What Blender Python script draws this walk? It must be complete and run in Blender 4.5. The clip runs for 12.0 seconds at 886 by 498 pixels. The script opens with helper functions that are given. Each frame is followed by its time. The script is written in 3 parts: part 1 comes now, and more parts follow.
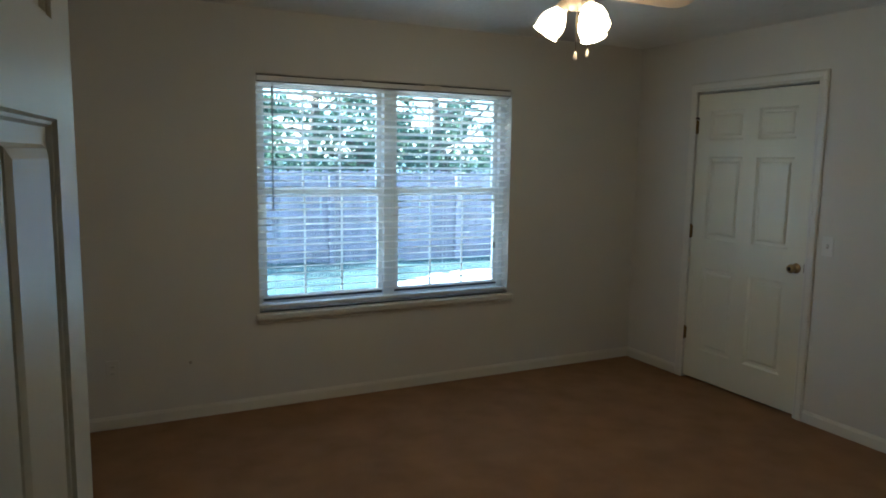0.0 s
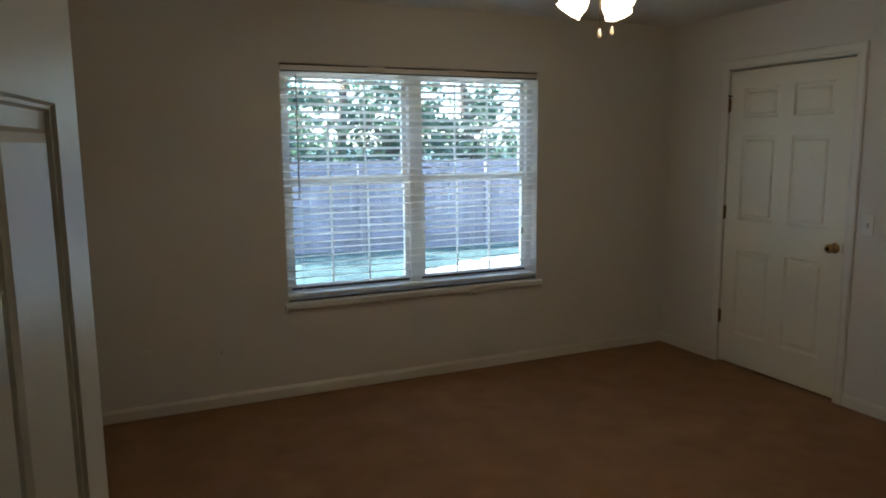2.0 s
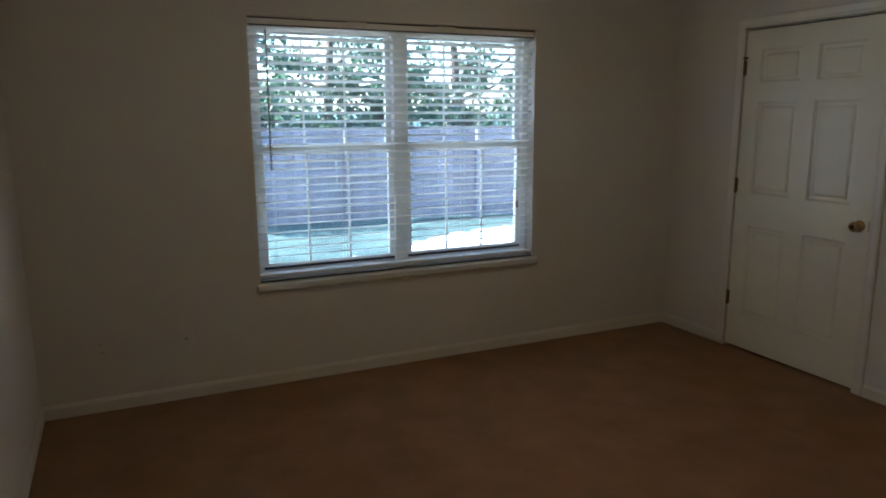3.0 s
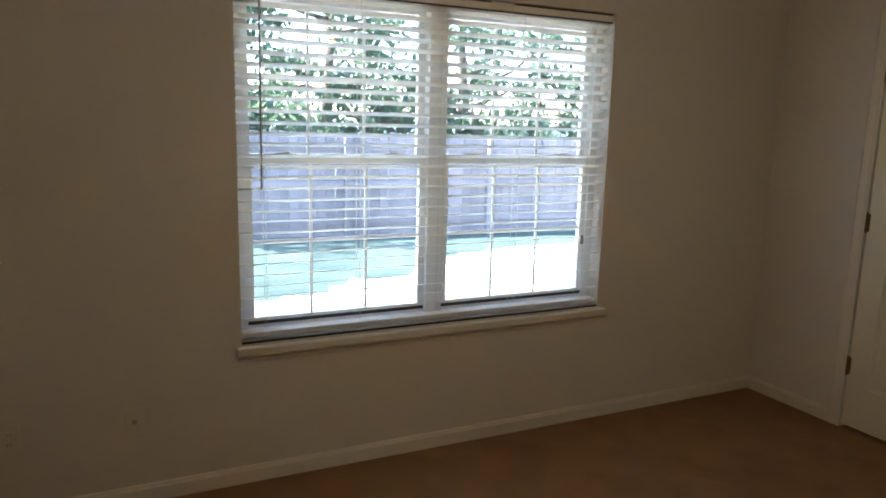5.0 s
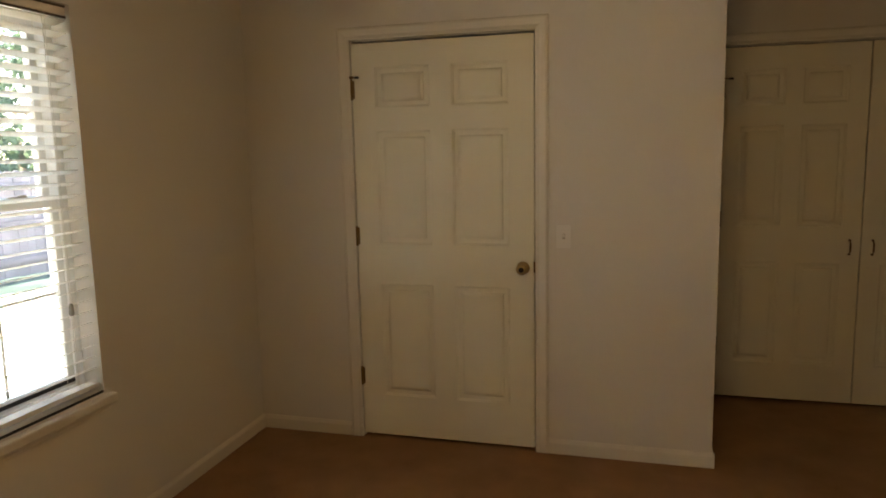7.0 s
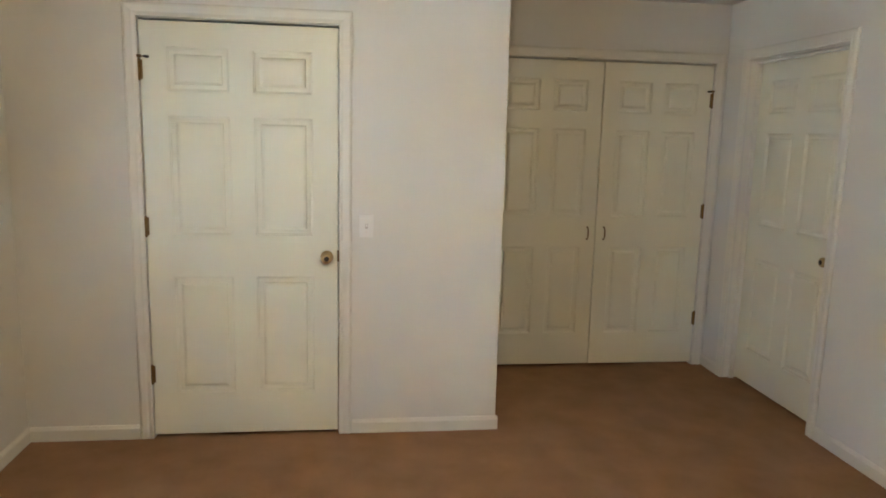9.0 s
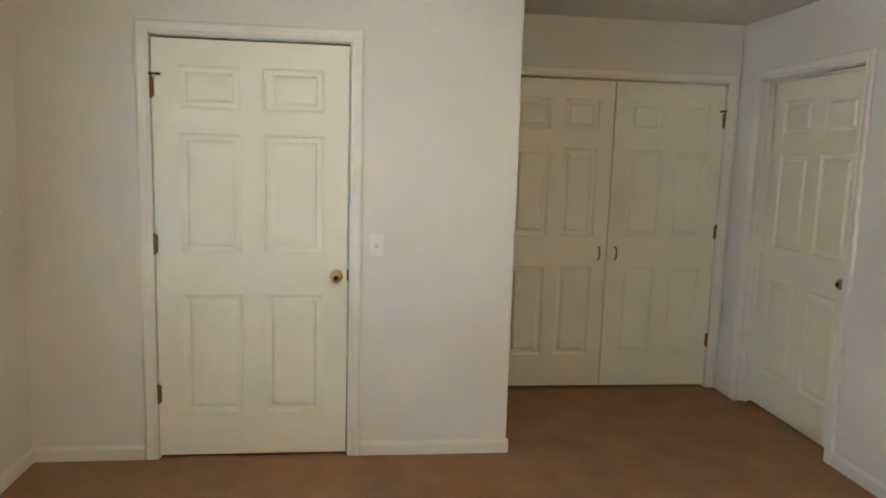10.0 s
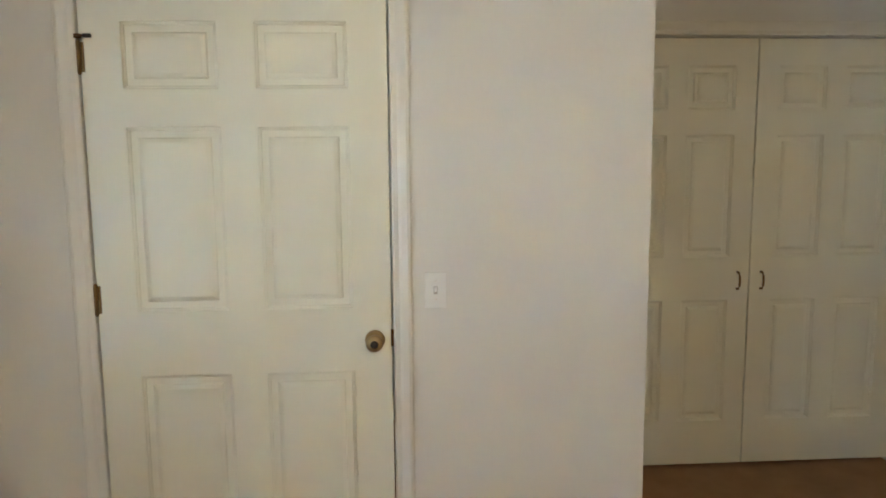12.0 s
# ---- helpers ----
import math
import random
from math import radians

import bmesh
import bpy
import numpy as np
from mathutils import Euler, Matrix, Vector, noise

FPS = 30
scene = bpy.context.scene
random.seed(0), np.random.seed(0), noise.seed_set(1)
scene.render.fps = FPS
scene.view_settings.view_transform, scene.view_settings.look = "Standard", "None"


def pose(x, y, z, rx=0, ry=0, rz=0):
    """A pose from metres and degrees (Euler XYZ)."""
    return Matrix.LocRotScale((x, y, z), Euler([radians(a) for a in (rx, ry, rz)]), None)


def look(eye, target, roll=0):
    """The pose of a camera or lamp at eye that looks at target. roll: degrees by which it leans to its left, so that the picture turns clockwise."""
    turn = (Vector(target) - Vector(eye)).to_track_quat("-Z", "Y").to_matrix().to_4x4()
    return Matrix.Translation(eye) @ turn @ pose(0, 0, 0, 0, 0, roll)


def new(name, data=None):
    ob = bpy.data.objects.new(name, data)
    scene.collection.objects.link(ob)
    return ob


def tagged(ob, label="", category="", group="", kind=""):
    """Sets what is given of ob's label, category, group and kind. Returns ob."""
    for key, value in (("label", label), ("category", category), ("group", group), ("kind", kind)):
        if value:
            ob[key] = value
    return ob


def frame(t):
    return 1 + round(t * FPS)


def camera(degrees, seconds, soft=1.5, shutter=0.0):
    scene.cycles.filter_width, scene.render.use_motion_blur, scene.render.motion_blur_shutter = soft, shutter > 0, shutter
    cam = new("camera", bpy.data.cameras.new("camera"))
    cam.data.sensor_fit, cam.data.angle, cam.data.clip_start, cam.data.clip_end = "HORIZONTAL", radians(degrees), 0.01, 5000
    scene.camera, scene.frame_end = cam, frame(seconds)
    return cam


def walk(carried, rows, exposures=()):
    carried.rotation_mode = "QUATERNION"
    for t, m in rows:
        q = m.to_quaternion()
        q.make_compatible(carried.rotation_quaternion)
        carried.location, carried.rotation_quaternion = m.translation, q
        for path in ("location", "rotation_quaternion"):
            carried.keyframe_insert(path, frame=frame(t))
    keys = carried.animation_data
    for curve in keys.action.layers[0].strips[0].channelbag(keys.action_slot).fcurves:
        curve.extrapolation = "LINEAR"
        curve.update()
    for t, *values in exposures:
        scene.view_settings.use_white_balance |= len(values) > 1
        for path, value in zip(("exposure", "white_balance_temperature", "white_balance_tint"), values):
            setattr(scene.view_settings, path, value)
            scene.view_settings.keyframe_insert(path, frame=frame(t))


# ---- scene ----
cam = camera(64.7, 12.0, 1.8)
PATH = [
    (0, (-3.849, -4.282, 1.571), (-2.958, -2.51, 1.314), 0.9),
    (0.5, (-3.83, -4.316, 1.576), (-2.918, -2.552, 1.337), 0.6),
    (1, (-3.808, -4.366, 1.593), (-2.992, -2.548, 1.421), 0.1),
    (1.5, (-3.821, -4.358, 1.583), (-3.005, -2.54, 1.412), 0.0),
    (2, (-3.81, -4.268, 1.557), (-3.003, -2.462, 1.266), -0.5),
    (2.5, (-3.71, -4.128, 1.528), (-2.828, -2.362, 1.207), 1.0),
    (3, (-3.634, -3.914, 1.545), (-2.808, -2.132, 1.164), -0.2),
    (3.2, (-3.571, -3.835, 1.534), (-2.819, -2.031, 1.11), -0.8),
    (4.8, (-3.389, -2.987, 1.541), (-2.671, -1.158, 1.165), 1.8),
    (5, (-3.405, -2.816, 1.522), (-2.555, -1.041, 1.165), 1.5),
    (5.5, (-3.337, -2.571, 1.511), (-2.215, -0.952, 1.167), 2.3),
    (6, (-3.344, -2.435, 1.541), (-1.789, -1.246, 1.13), -0.8),
    (6.5, (-3.429, -2.154, 1.511), (-1.64, -1.314, 1.199), -1.1),
    (7, (-3.34, -1.977, 1.511), (-1.431, -1.451, 1.231), -1.2),
    (7.5, (-3.41, -1.752, 1.52), (-1.433, -1.787, 1.223), -0.4),
    (7.7, (-3.435, -1.697, 1.544), (-1.466, -1.886, 1.252), 0.7),
    (9.3, (-3.492, -1.596, 1.554), (-1.535, -1.852, 1.233), 1.6),
    (9.5, (-3.491, -1.597, 1.543), (-1.532, -1.849, 1.227), 2.0),
    (10, (-3.448, -1.58, 1.549), (-1.48, -1.812, 1.279), 1.7),
    (10.5, (-3.331, -1.58, 1.529), (-1.364, -1.815, 1.254), 2.6),
    (11, (-3.034, -1.626, 1.538), (-1.043, -1.672, 1.352), 1.3),
    (11.5, (-2.623, -1.583, 1.521), (-0.637, -1.637, 1.295), 2.0),
    (12, (-2.199, -1.549, 1.501), (-0.219, -1.667, 1.252), -0.5),
]
walk(cam, [(t, look(eye, target, roll)) for t, eye, target, roll in PATH],
     ((0, 3.01, 4750, -4), (1, 3.01, 5200, 2), (1.5, 3.01, 5450, 4), (2.5, 2.71, 5050, 1), (3.2, 2.76, 5200, 5), (5, 3.23, 5900, 8), (5.5, 2.74, 5700, 9), (6, 2.48, 5900, 9),
      (6.5, 2.93, 6700, 9), (7, 3.43, 7700, 9), (7.5, 4.45, 7400, 5), (7.7, 4.60, 7000, 4), (9.3, 5.00, 5100, 1), (12, 4.90, 5150, 0)))
SKY_STRENGTH, SUN_STRENGTH, LAMP_GLOW = 0.15, 5.0, 1.9
BULB_WATTS = 0.38
FAN_PHASE, SLAT_TILT = 137, -16.5
# the trees left of x = -5 are added out of view to shade the lawn
TREES = ((-8.6, 10.4, 6.4, 2.2, 2860, 1.0), (-5.8, 10.6, 6.8, 2.4, 3696, 1.0), (-2.6, 11.8, 6.6, 2.2, 2992, 0.9), (1.0, 12.8, 5.2, 2.2, 2640, 0.9),
         (4.4, 12.4, 5.4, 2.3, 2640, 0.9), (8.2, 12.8, 6.0, 2.6, 2992, 0.9), (12.5, 12.4, 6.4, 2.8, 3168, 0.9), (17.5, 12.8, 7.0, 3.0, 3168, 0.9), (-9.5, 12.0, 7.0, 2.8, 3696, 1.0))

# ---- world and large lights ----
SUN_TO = Vector((-0.78, 0.30, 0.80)).normalized()
world = bpy.data.worlds.new("sky")
scene.world = world
world.use_nodes = True
wn = world.node_tree.nodes
sky = wn.new("ShaderNodeTexSky")
sky.sky_type, sky.sun_disc = "NISHITA", False
sky.sun_elevation = math.asin(SUN_TO.z)
sky.sun_rotation = math.atan2(SUN_TO.x, SUN_TO.y)
wn["Background"].inputs["Strength"].default_value = SKY_STRENGTH
world.node_tree.links.new(sky.outputs["Color"], wn["Background"].inputs["Color"])
sun_data = bpy.data.lights.new("sun", "SUN")
sun_data.energy, sun_data.angle, sun_data.color = SUN_STRENGTH, radians(0.5), (1.0, 0.95, 0.86)
sun = new("sun", sun_data)
sun.matrix_world = look(SUN_TO * 40, (0, 0, 0))


# ---- materials ----
def material(name, color, rough=0.6, metal=0.0, vary=0.0, vary_scale=6.0, fine=0.0, fine_scale=120.0,
             bump=0.0, bump_scale=200.0, bump_dist=0.002, per_object=0.0, coat=0.0, second=None, specular=0.5):
    """Principled surface with broad stains, fine grain and relief, all in metres."""
    m = bpy.data.materials.new(name)
    m.use_nodes = True
    nt = m.node_tree
    b = nt.nodes["Principled BSDF"]
    b.inputs["Roughness"].default_value, b.inputs["Metallic"].default_value = rough, metal
    b.inputs["Coat Weight"].default_value = coat
    b.inputs["Specular IOR Level"].default_value = specular
    geo = nt.nodes.new("ShaderNodeNewGeometry")
    out = None
    value = None

    def noise_at(scale, detail):
        n = nt.nodes.new("ShaderNodeTexNoise")
        n.inputs["Scale"].default_value, n.inputs["Detail"].default_value = scale, detail
        nt.links.new(geo.outputs["Position"], n.inputs["Vector"])
        return n.outputs["Fac"]

    def times(a, amount, base):
        """base + (a - 0.5) * amount, added to the running value."""
        n = nt.nodes.new("ShaderNodeMath")
        n.operation = "MULTIPLY_ADD"
        nt.links.new(a, n.inputs[0])
        n.inputs[1].default_value = amount
        if base is None:
            n.inputs[2].default_value = 1.0 - amount / 2
        else:
            s = nt.nodes.new("ShaderNodeMath")
            s.operation = "SUBTRACT"
            nt.links.new(base, s.inputs[0])
            s.inputs[1].default_value = amount / 2
            nt.links.new(s.outputs[0], n.inputs[2])
        return n.outputs[0]

    broad = None
    if vary:
        broad = noise_at(vary_scale, 4)
        value = times(broad, vary, value)
    if fine:
        value = times(noise_at(fine_scale, 3), fine, value)
    if per_object:
        info = nt.nodes.new("ShaderNodeObjectInfo")
        value = times(info.outputs["Random"], per_object, value)
    if second is not None:
        mix = nt.nodes.new("ShaderNodeMix")
        mix.data_type = "RGBA"
        ramp = nt.nodes.new("ShaderNodeMapRange")
        ramp.inputs["From Min"].default_value, ramp.inputs["From Max"].default_value = 0.4, 0.62
        nt.links.new(broad if broad is not None else noise_at(vary_scale, 4), ramp.inputs["Value"])
        nt.links.new(ramp.outputs["Result"], mix.inputs["Factor"])
        mix.inputs["A"].default_value, mix.inputs["B"].default_value = (*color, 1), (*second, 1)
        out = mix.outputs["Result"]
    if value is not None:
        h = nt.nodes.new("ShaderNodeHueSaturation")
        h.inputs["Color"].default_value = (*color, 1)
        if out is not None:
            nt.links.new(out, h.inputs["Color"])
        nt.links.new(value, h.inputs["Value"])
        out = h.outputs["Color"]
    if out is not None:
        nt.links.new(out, b.inputs["Base Color"])
    else:
        b.inputs["Base Color"].default_value = (*color, 1)
    if bump:
        n = nt.nodes.new("ShaderNodeBump")
        n.inputs["Strength"].default_value, n.inputs["Distance"].default_value = bump, bump_dist
        nt.links.new(noise_at(bump_scale, 3), n.inputs["Height"])
        nt.links.new(n.outputs["Normal"], b.inputs["Normal"])
    return m


WALL = material("wall_paint", (0.64, 0.618, 0.572), 0.62, vary=0.05, vary_scale=1.3, fine=0.03, fine_scale=60, bump=0.25, bump_scale=140, specular=0.35)
CEIL = material("ceiling_texture", (0.74, 0.73, 0.69), 0.85, vary=0.10, vary_scale=3.0, fine=0.10, fine_scale=22, bump=0.8, bump_scale=26, bump_dist=0.008)
TRIM = material("trim_paint", (0.68, 0.652, 0.585), 0.38, vary=0.05, vary_scale=3.0, fine=0.02, bump=0.06, bump_scale=90)
DOOR = material("door_paint", (0.705, 0.68, 0.56), 0.36, vary=0.05, vary_scale=2.5, fine=0.025, fine_scale=70, bump=0.10, bump_scale=110, bump_dist=0.001)
CARPET = material("carpet_pile", (0.325, 0.188, 0.098), 0.95, vary=0.7, vary_scale=4.5, fine=0.9, fine_scale=260, bump=1.0, bump_scale=420, bump_dist=0.006, specular=0.1)
VINYL = material("white_vinyl", (0.86, 0.87, 0.86), 0.35, vary=0.05, vary_scale=8, fine=0.02)
SLAT = material("blind_slat", (0.93, 0.92, 0.88), 0.42, vary=0.04, vary_scale=5, fine=0.03, per_object=0.05)
MUNTIN = material("grid_white", (0.78, 0.78, 0.76), 0.4)
RAIL = material("blind_rail", (0.76, 0.74, 0.69), 0.45, vary=0.05, vary_scale=6)
CORD = material("white_cord", (0.72, 0.71, 0.66), 0.8)
WAND = material("clear_grey_wand", (0.30, 0.30, 0.28), 0.25)
BRASS = material("antique_brass", (0.40, 0.29, 0.14), 0.28, 1.0, vary=0.25, vary_scale=60)
DARKBRASS = material("tarnished_brass", (0.16, 0.10, 0.045), 0.42, 1.0, vary=0.3, vary_scale=70)
AGEDBRASS = material("aged_brass", (0.19, 0.12, 0.05), 0.40, 1.0, vary=0.3, vary_scale=70)
KEYHOLE = material("dark_metal", (0.03, 0.025, 0.02), 0.5, 0.6)
GAPSHADE = material("dark_gap_shade", (0.07, 0.055, 0.04), 0.5, vary=0.3, vary_scale=40)
DULLMETAL = material("dull_metal", (0.38, 0.35, 0.30), 0.6, vary=0.2, vary_scale=60)
SASHSHADE = material("grey_sash_shade", (0.05, 0.05, 0.06), 0.7)
RUBBER_AND_GAP = material("black_rubber_and_gap", (0.02, 0.02, 0.02), 0.7)
PLASTIC = material("switch_plastic", (0.70, 0.685, 0.65), 0.35, vary=0.03)
BEIGE = material("beige_plastic", (0.64, 0.615, 0.56), 0.4, vary=0.05)
SLOT = material("dark_slot", (0.02, 0.02, 0.02), 0.8)
FANWHITE = material("fan_enamel", (0.56, 0.47, 0.37), 0.35, vary=0.08, vary_scale=9)
BLADE = material("fan_blade", (0.62, 0.50, 0.37), 0.4, vary=0.12, vary_scale=8, fine=0.08, fine_scale=50)
VENT = material("vent_enamel", (0.70, 0.66, 0.58), 0.45, vary=0.12, vary_scale=20)
FENCE = material("weathered_board", (0.195, 0.178, 0.20), 0.9, vary=0.35, vary_scale=3, fine=0.30, fine_scale=45, bump=0.5, bump_scale=60, per_object=0.35)
BARK = material("bark", (0.13, 0.10, 0.075), 0.95, vary=0.4, vary_scale=8, bump=0.9, bump_scale=25, bump_dist=0.03)
# tree shade is put into the dark lawn colour, full sun into the pale one
SHADED_GRASS = material("lawn", (0.034, 0.062, 0.056), 0.95, vary=0.3, vary_scale=1.2, fine=0.5, fine_scale=40, bump=1.0, bump_scale=60, bump_dist=0.03, second=(0.065, 0.105, 0.095))
SUNLIT_GROUND = material("pale_sunlit_ground", (0.58, 0.54, 0.48), 0.95, vary=0.2, vary_scale=1.5, fine=0.3, fine_scale=50, bump=0.8, bump_scale=70, bump_dist=0.02)
SIDING = material("exterior_siding", (0.5, 0.47, 0.42), 0.8, vary=0.1, vary_scale=2)


def leaf_material():
    m = material("leaves", (0.065, 0.11, 0.04), 0.55, vary=0.5, vary_scale=1.2)
    nt = m.node_tree
    b, o = nt.nodes["Principled BSDF"], nt.nodes["Material Output"]
    geo = nt.nodes.new("ShaderNodeNewGeometry")
    mix = nt.nodes.new("ShaderNodeMix")
    mix.data_type = "RGBA"
    nt.links.new(geo.outputs["Random Per Island"], mix.inputs["Factor"])
    mix.inputs["A"].default_value, mix.inputs["B"].default_value = (0.025, 0.048, 0.036, 1), (0.085, 0.125, 0.085, 1)
    nt.links.new(mix.outputs["Result"], b.inputs["Base Color"])
    tr = nt.nodes.new("ShaderNodeBsdfTranslucent")
    tr.inputs["Color"].default_value = (0.13, 0.19, 0.11, 1)
    add = nt.nodes.new("ShaderNodeMixShader")
    add.inputs["Fac"].default_value = 0.45
    nt.links.new(b.outputs["BSDF"], add.inputs[1])
    nt.links.new(tr.outputs["BSDF"], add.inputs[2])
    nt.links.new(add.outputs["Shader"], o.inputs["Surface"])
    return m


def glass_material():
    m = bpy.data.materials.new("window_glass")
    m.use_nodes = True
    b = m.node_tree.nodes["Principled BSDF"]
    b.inputs["Base Color"].default_value = (0.96, 0.98, 0.98, 1)
    b.inputs["Roughness"].default_value, b.inputs["Transmission Weight"].default_value = 0.0, 1.0
    b.inputs["IOR"].default_value = 1.45
    return m


def glow_material(strength):
    """Frosted lamp glass lit from within."""
    m = material("lit_frosted_glass", (0.9, 0.85, 0.75), 0.4, vary=0.05, vary_scale=30)
    b = m.node_tree.nodes["Principled BSDF"]
    b.inputs["Emission Color"].default_value = (1.0, 0.68, 0.36, 1)
    b.inputs["Emission Strength"].default_value = strength
    return m


def slat_material():
    """White vinyl slat that lets a little light through."""
    m = SLAT
    nt = m.node_tree
    b, o = nt.nodes["Principled BSDF"], nt.nodes["Material Output"]
    tr = nt.nodes.new("ShaderNodeBsdfTranslucent")
    tr.inputs["Color"].default_value = (0.96, 0.95, 0.91, 1)
    mix = nt.nodes.new("ShaderNodeMixShader")
    mix.inputs["Fac"].default_value = 0.72
    nt.links.new(b.outputs["BSDF"], mix.inputs[1])
    nt.links.new(tr.outputs["BSDF"], mix.inputs[2])
    nt.links.new(mix.outputs["Shader"], o.inputs["Surface"])


slat_material()
BULBGLASS = material("frosted_bulb", (0.85, 0.82, 0.76), 0.3)
LEAF, GLASS, GLOW = leaf_material(), glass_material(), glow_material(LAMP_GLOW)


# ---- mesh helpers ----
def finish(bm, smooth=False):
    bmesh.ops.recalc_face_normals(bm, faces=bm.faces)
    if smooth:
        for f in bm.faces:
            f.smooth = True
    return bm


def add_box(bm, x0, x1, y0, y1, z0, z1, bevel=0.0):
    made = bmesh.ops.create_cube(bm, size=1.0, matrix=Matrix.LocRotScale(
        ((x0 + x1) / 2, (y0 + y1) / 2, (z0 + z1) / 2), None, (abs(x1 - x0), abs(y1 - y0), abs(z1 - z0))))
    if bevel:
        edges = {e for v in made["verts"] for e in v.link_edges}
        bmesh.ops.bevel(bm, geom=list(edges), offset=bevel, segments=2, affect="EDGES", profile=0.6)
    return bm


def box(x0, x1, y0, y1, z0, z1, bevel=0.0):
    return add_box(bmesh.new(), x0, x1, y0, y1, z0, z1, bevel)


def boxes(*rows):
    bm = bmesh.new()
    for r in rows:
        add_box(bm, *r)
    return bm


def turned(profile, steps=24, m=Matrix()):
    """A turned shape round its z axis from (radius, height) pairs."""
    bm = bmesh.new()
    rings = []
    for r, z in profile:
        rings.append([bm.verts.new(m @ Vector((max(r, 0.0004) * math.cos(2 * math.pi * i / steps), max(r, 0.0004) * math.sin(2 * math.pi * i / steps), z))) for i in range(steps)])
    for a, b in zip(rings, rings[1:]):
        for i in range(steps):
            bm.faces.new((a[i], a[(i + 1) % steps], b[(i + 1) % steps], b[i]))
    bm.faces.new(rings[0][::-1])
    bm.faces.new(rings[-1])
    return finish(bm, True)


def tube(points, radius, steps=10):
    """A round bar along points; radius may be a list."""
    bm = bmesh.new()
    pts = [Vector(p) for p in points]
    radii = radius if isinstance(radius, (list, tuple)) else [radius] * len(pts)
    rings = []
    for i, p in enumerate(pts):
        d = (pts[min(i + 1, len(pts) - 1)] - pts[max(i - 1, 0)]).normalized()
        side = d.orthogonal().normalized()
        up = d.cross(side)
        rings.append([bm.verts.new(p + radii[i] * (math.cos(2 * math.pi * k / steps) * side + math.sin(2 * math.pi * k / steps) * up)) for k in range(steps)])
    for a, b in zip(rings, rings[1:]):
        for k in range(steps):
            bm.faces.new((a[k], a[(k + 1) % steps], b[(k + 1) % steps], b[k]))
    bm.faces.new(rings[0][::-1])
    bm.faces.new(rings[-1])
    return finish(bm, True)


def mesh_of(name, bm, mat):
    me = bpy.data.meshes.new(name)
    bm.to_mesh(me)
    bm.free()
    me.materials.append(mat)
    return me


def part(name, bm, mat, parent, label="", m=None):
    ob = new(name, bm if isinstance(bm, bpy.types.Mesh) else mesh_of(name, bm, mat))
    ob.parent = parent
    if m is not None:
        ob.matrix_basis = m
    return tagged(ob, label)


def thing(name, label, category, m=Matrix(), group="", kind=""):
    ob = new(name)
    ob.empty_display_size = 0.1
    ob.matrix_basis = m
    return tagged(ob, label, category, group, kind)


def structure(name, bm, mat, label, category):
    return tagged(new(name, mesh_of(name, finish(bm), mat)), label, category, "", "structure")


# ---- the room ----
CEIL_Z = 2.43
WEST, CLOSET_X, SOUTH = -4.09, 0.99, -4.03
OUT = 1.75
WX0, WX1, WZ0, WZ1 = -2.955, -1.168, 0.60, 2.055     # window opening
D1A, D1B = -0.596, -1.5200                            # room door opening along y
CLA, CLB = -2.444, -3.948                            # closet opening along y
RDA, RDB = -0.188, 0.718                             # far door opening along x
ENA, ENB = -4.002, -3.172                            # entry opening along x
HEAD = 2.057

structure("floor", box(-4.25, OUT + 0.1, -5.5, 0.19, -0.12, 0.0), CARPET, "worn brown cut-pile carpet over the whole room", "floor")
# beyond the north and west walls the slab is an added, unseen sun shield
structure("ceiling", box(-6.2, OUT + 0.1, -5.5, 0.88, CEIL_Z, CEIL_Z + 0.12), CEIL, "white knockdown-textured drywall ceiling, run on outside as an unseen sun-blocking overhang", "ceiling")
structure("wall_north", boxes(
    (-4.25, WX0, 0, 0.2, 0, CEIL_Z), (WX1, OUT + 0.1, 0, 0.2, 0, CEIL_Z),
    (WX0, WX1, 0, 0.2, 0, WZ0), (WX0, WX1, 0, 0.2, WZ1, CEIL_Z)), WALL, "off-white painted drywall with a wide window opening", "wall")
structure("wall_west", box(-4.25, WEST, -5.4, 0, 0, CEIL_Z), WALL, "off-white painted drywall side wall", "wall")
structure("wall_east", boxes(
    (0, 0.12, D1A, 0, 0, CEIL_Z), (0, 0.12, D1B, D1A, HEAD, CEIL_Z), (0, 0.12, -2.348, D1B, 0, CEIL_Z)), WALL, "off-white painted drywall around the panelled door", "wall")
structure("wall_alcove", box(0.12, CLOSET_X + 0.12, -2.348, -2.228, 0, CEIL_Z), WALL, "off-white painted drywall return of the alcove", "wall")
structure("wall_closet", boxes(
    (CLOSET_X, CLOSET_X + 0.12, CLA, -2.348, 0, CEIL_Z), (CLOSET_X, CLOSET_X + 0.12, CLB, CLA, HEAD, CEIL_Z),
    (CLOSET_X, CLOSET_X + 0.12, SOUTH, CLB, 0, CEIL_Z)), WALL, "off-white painted drywall above the closet doors", "wall")
structure("wall_south", boxes(
    (WEST, ENA, SOUTH - 0.12, SOUTH, 0, CEIL_Z), (ENA, ENB, SOUTH - 0.12, SOUTH, HEAD, CEIL_Z),
    (ENB, RDA, SOUTH - 0.12, SOUTH, 0, CEIL_Z), (RDA, RDB, SOUTH - 0.12, SOUTH, HEAD, CEIL_Z),
    (RDB, OUT, SOUTH - 0.12, SOUTH, 0, CEIL_Z)), WALL, "off-white painted drywall with two door openings", "wall")
structure("wall_hall", box(-4.25, OUT + 0.1, -5.5, -5.4, 0, CEIL_Z), WALL, "plain painted hallway wall behind the entry", "wall")
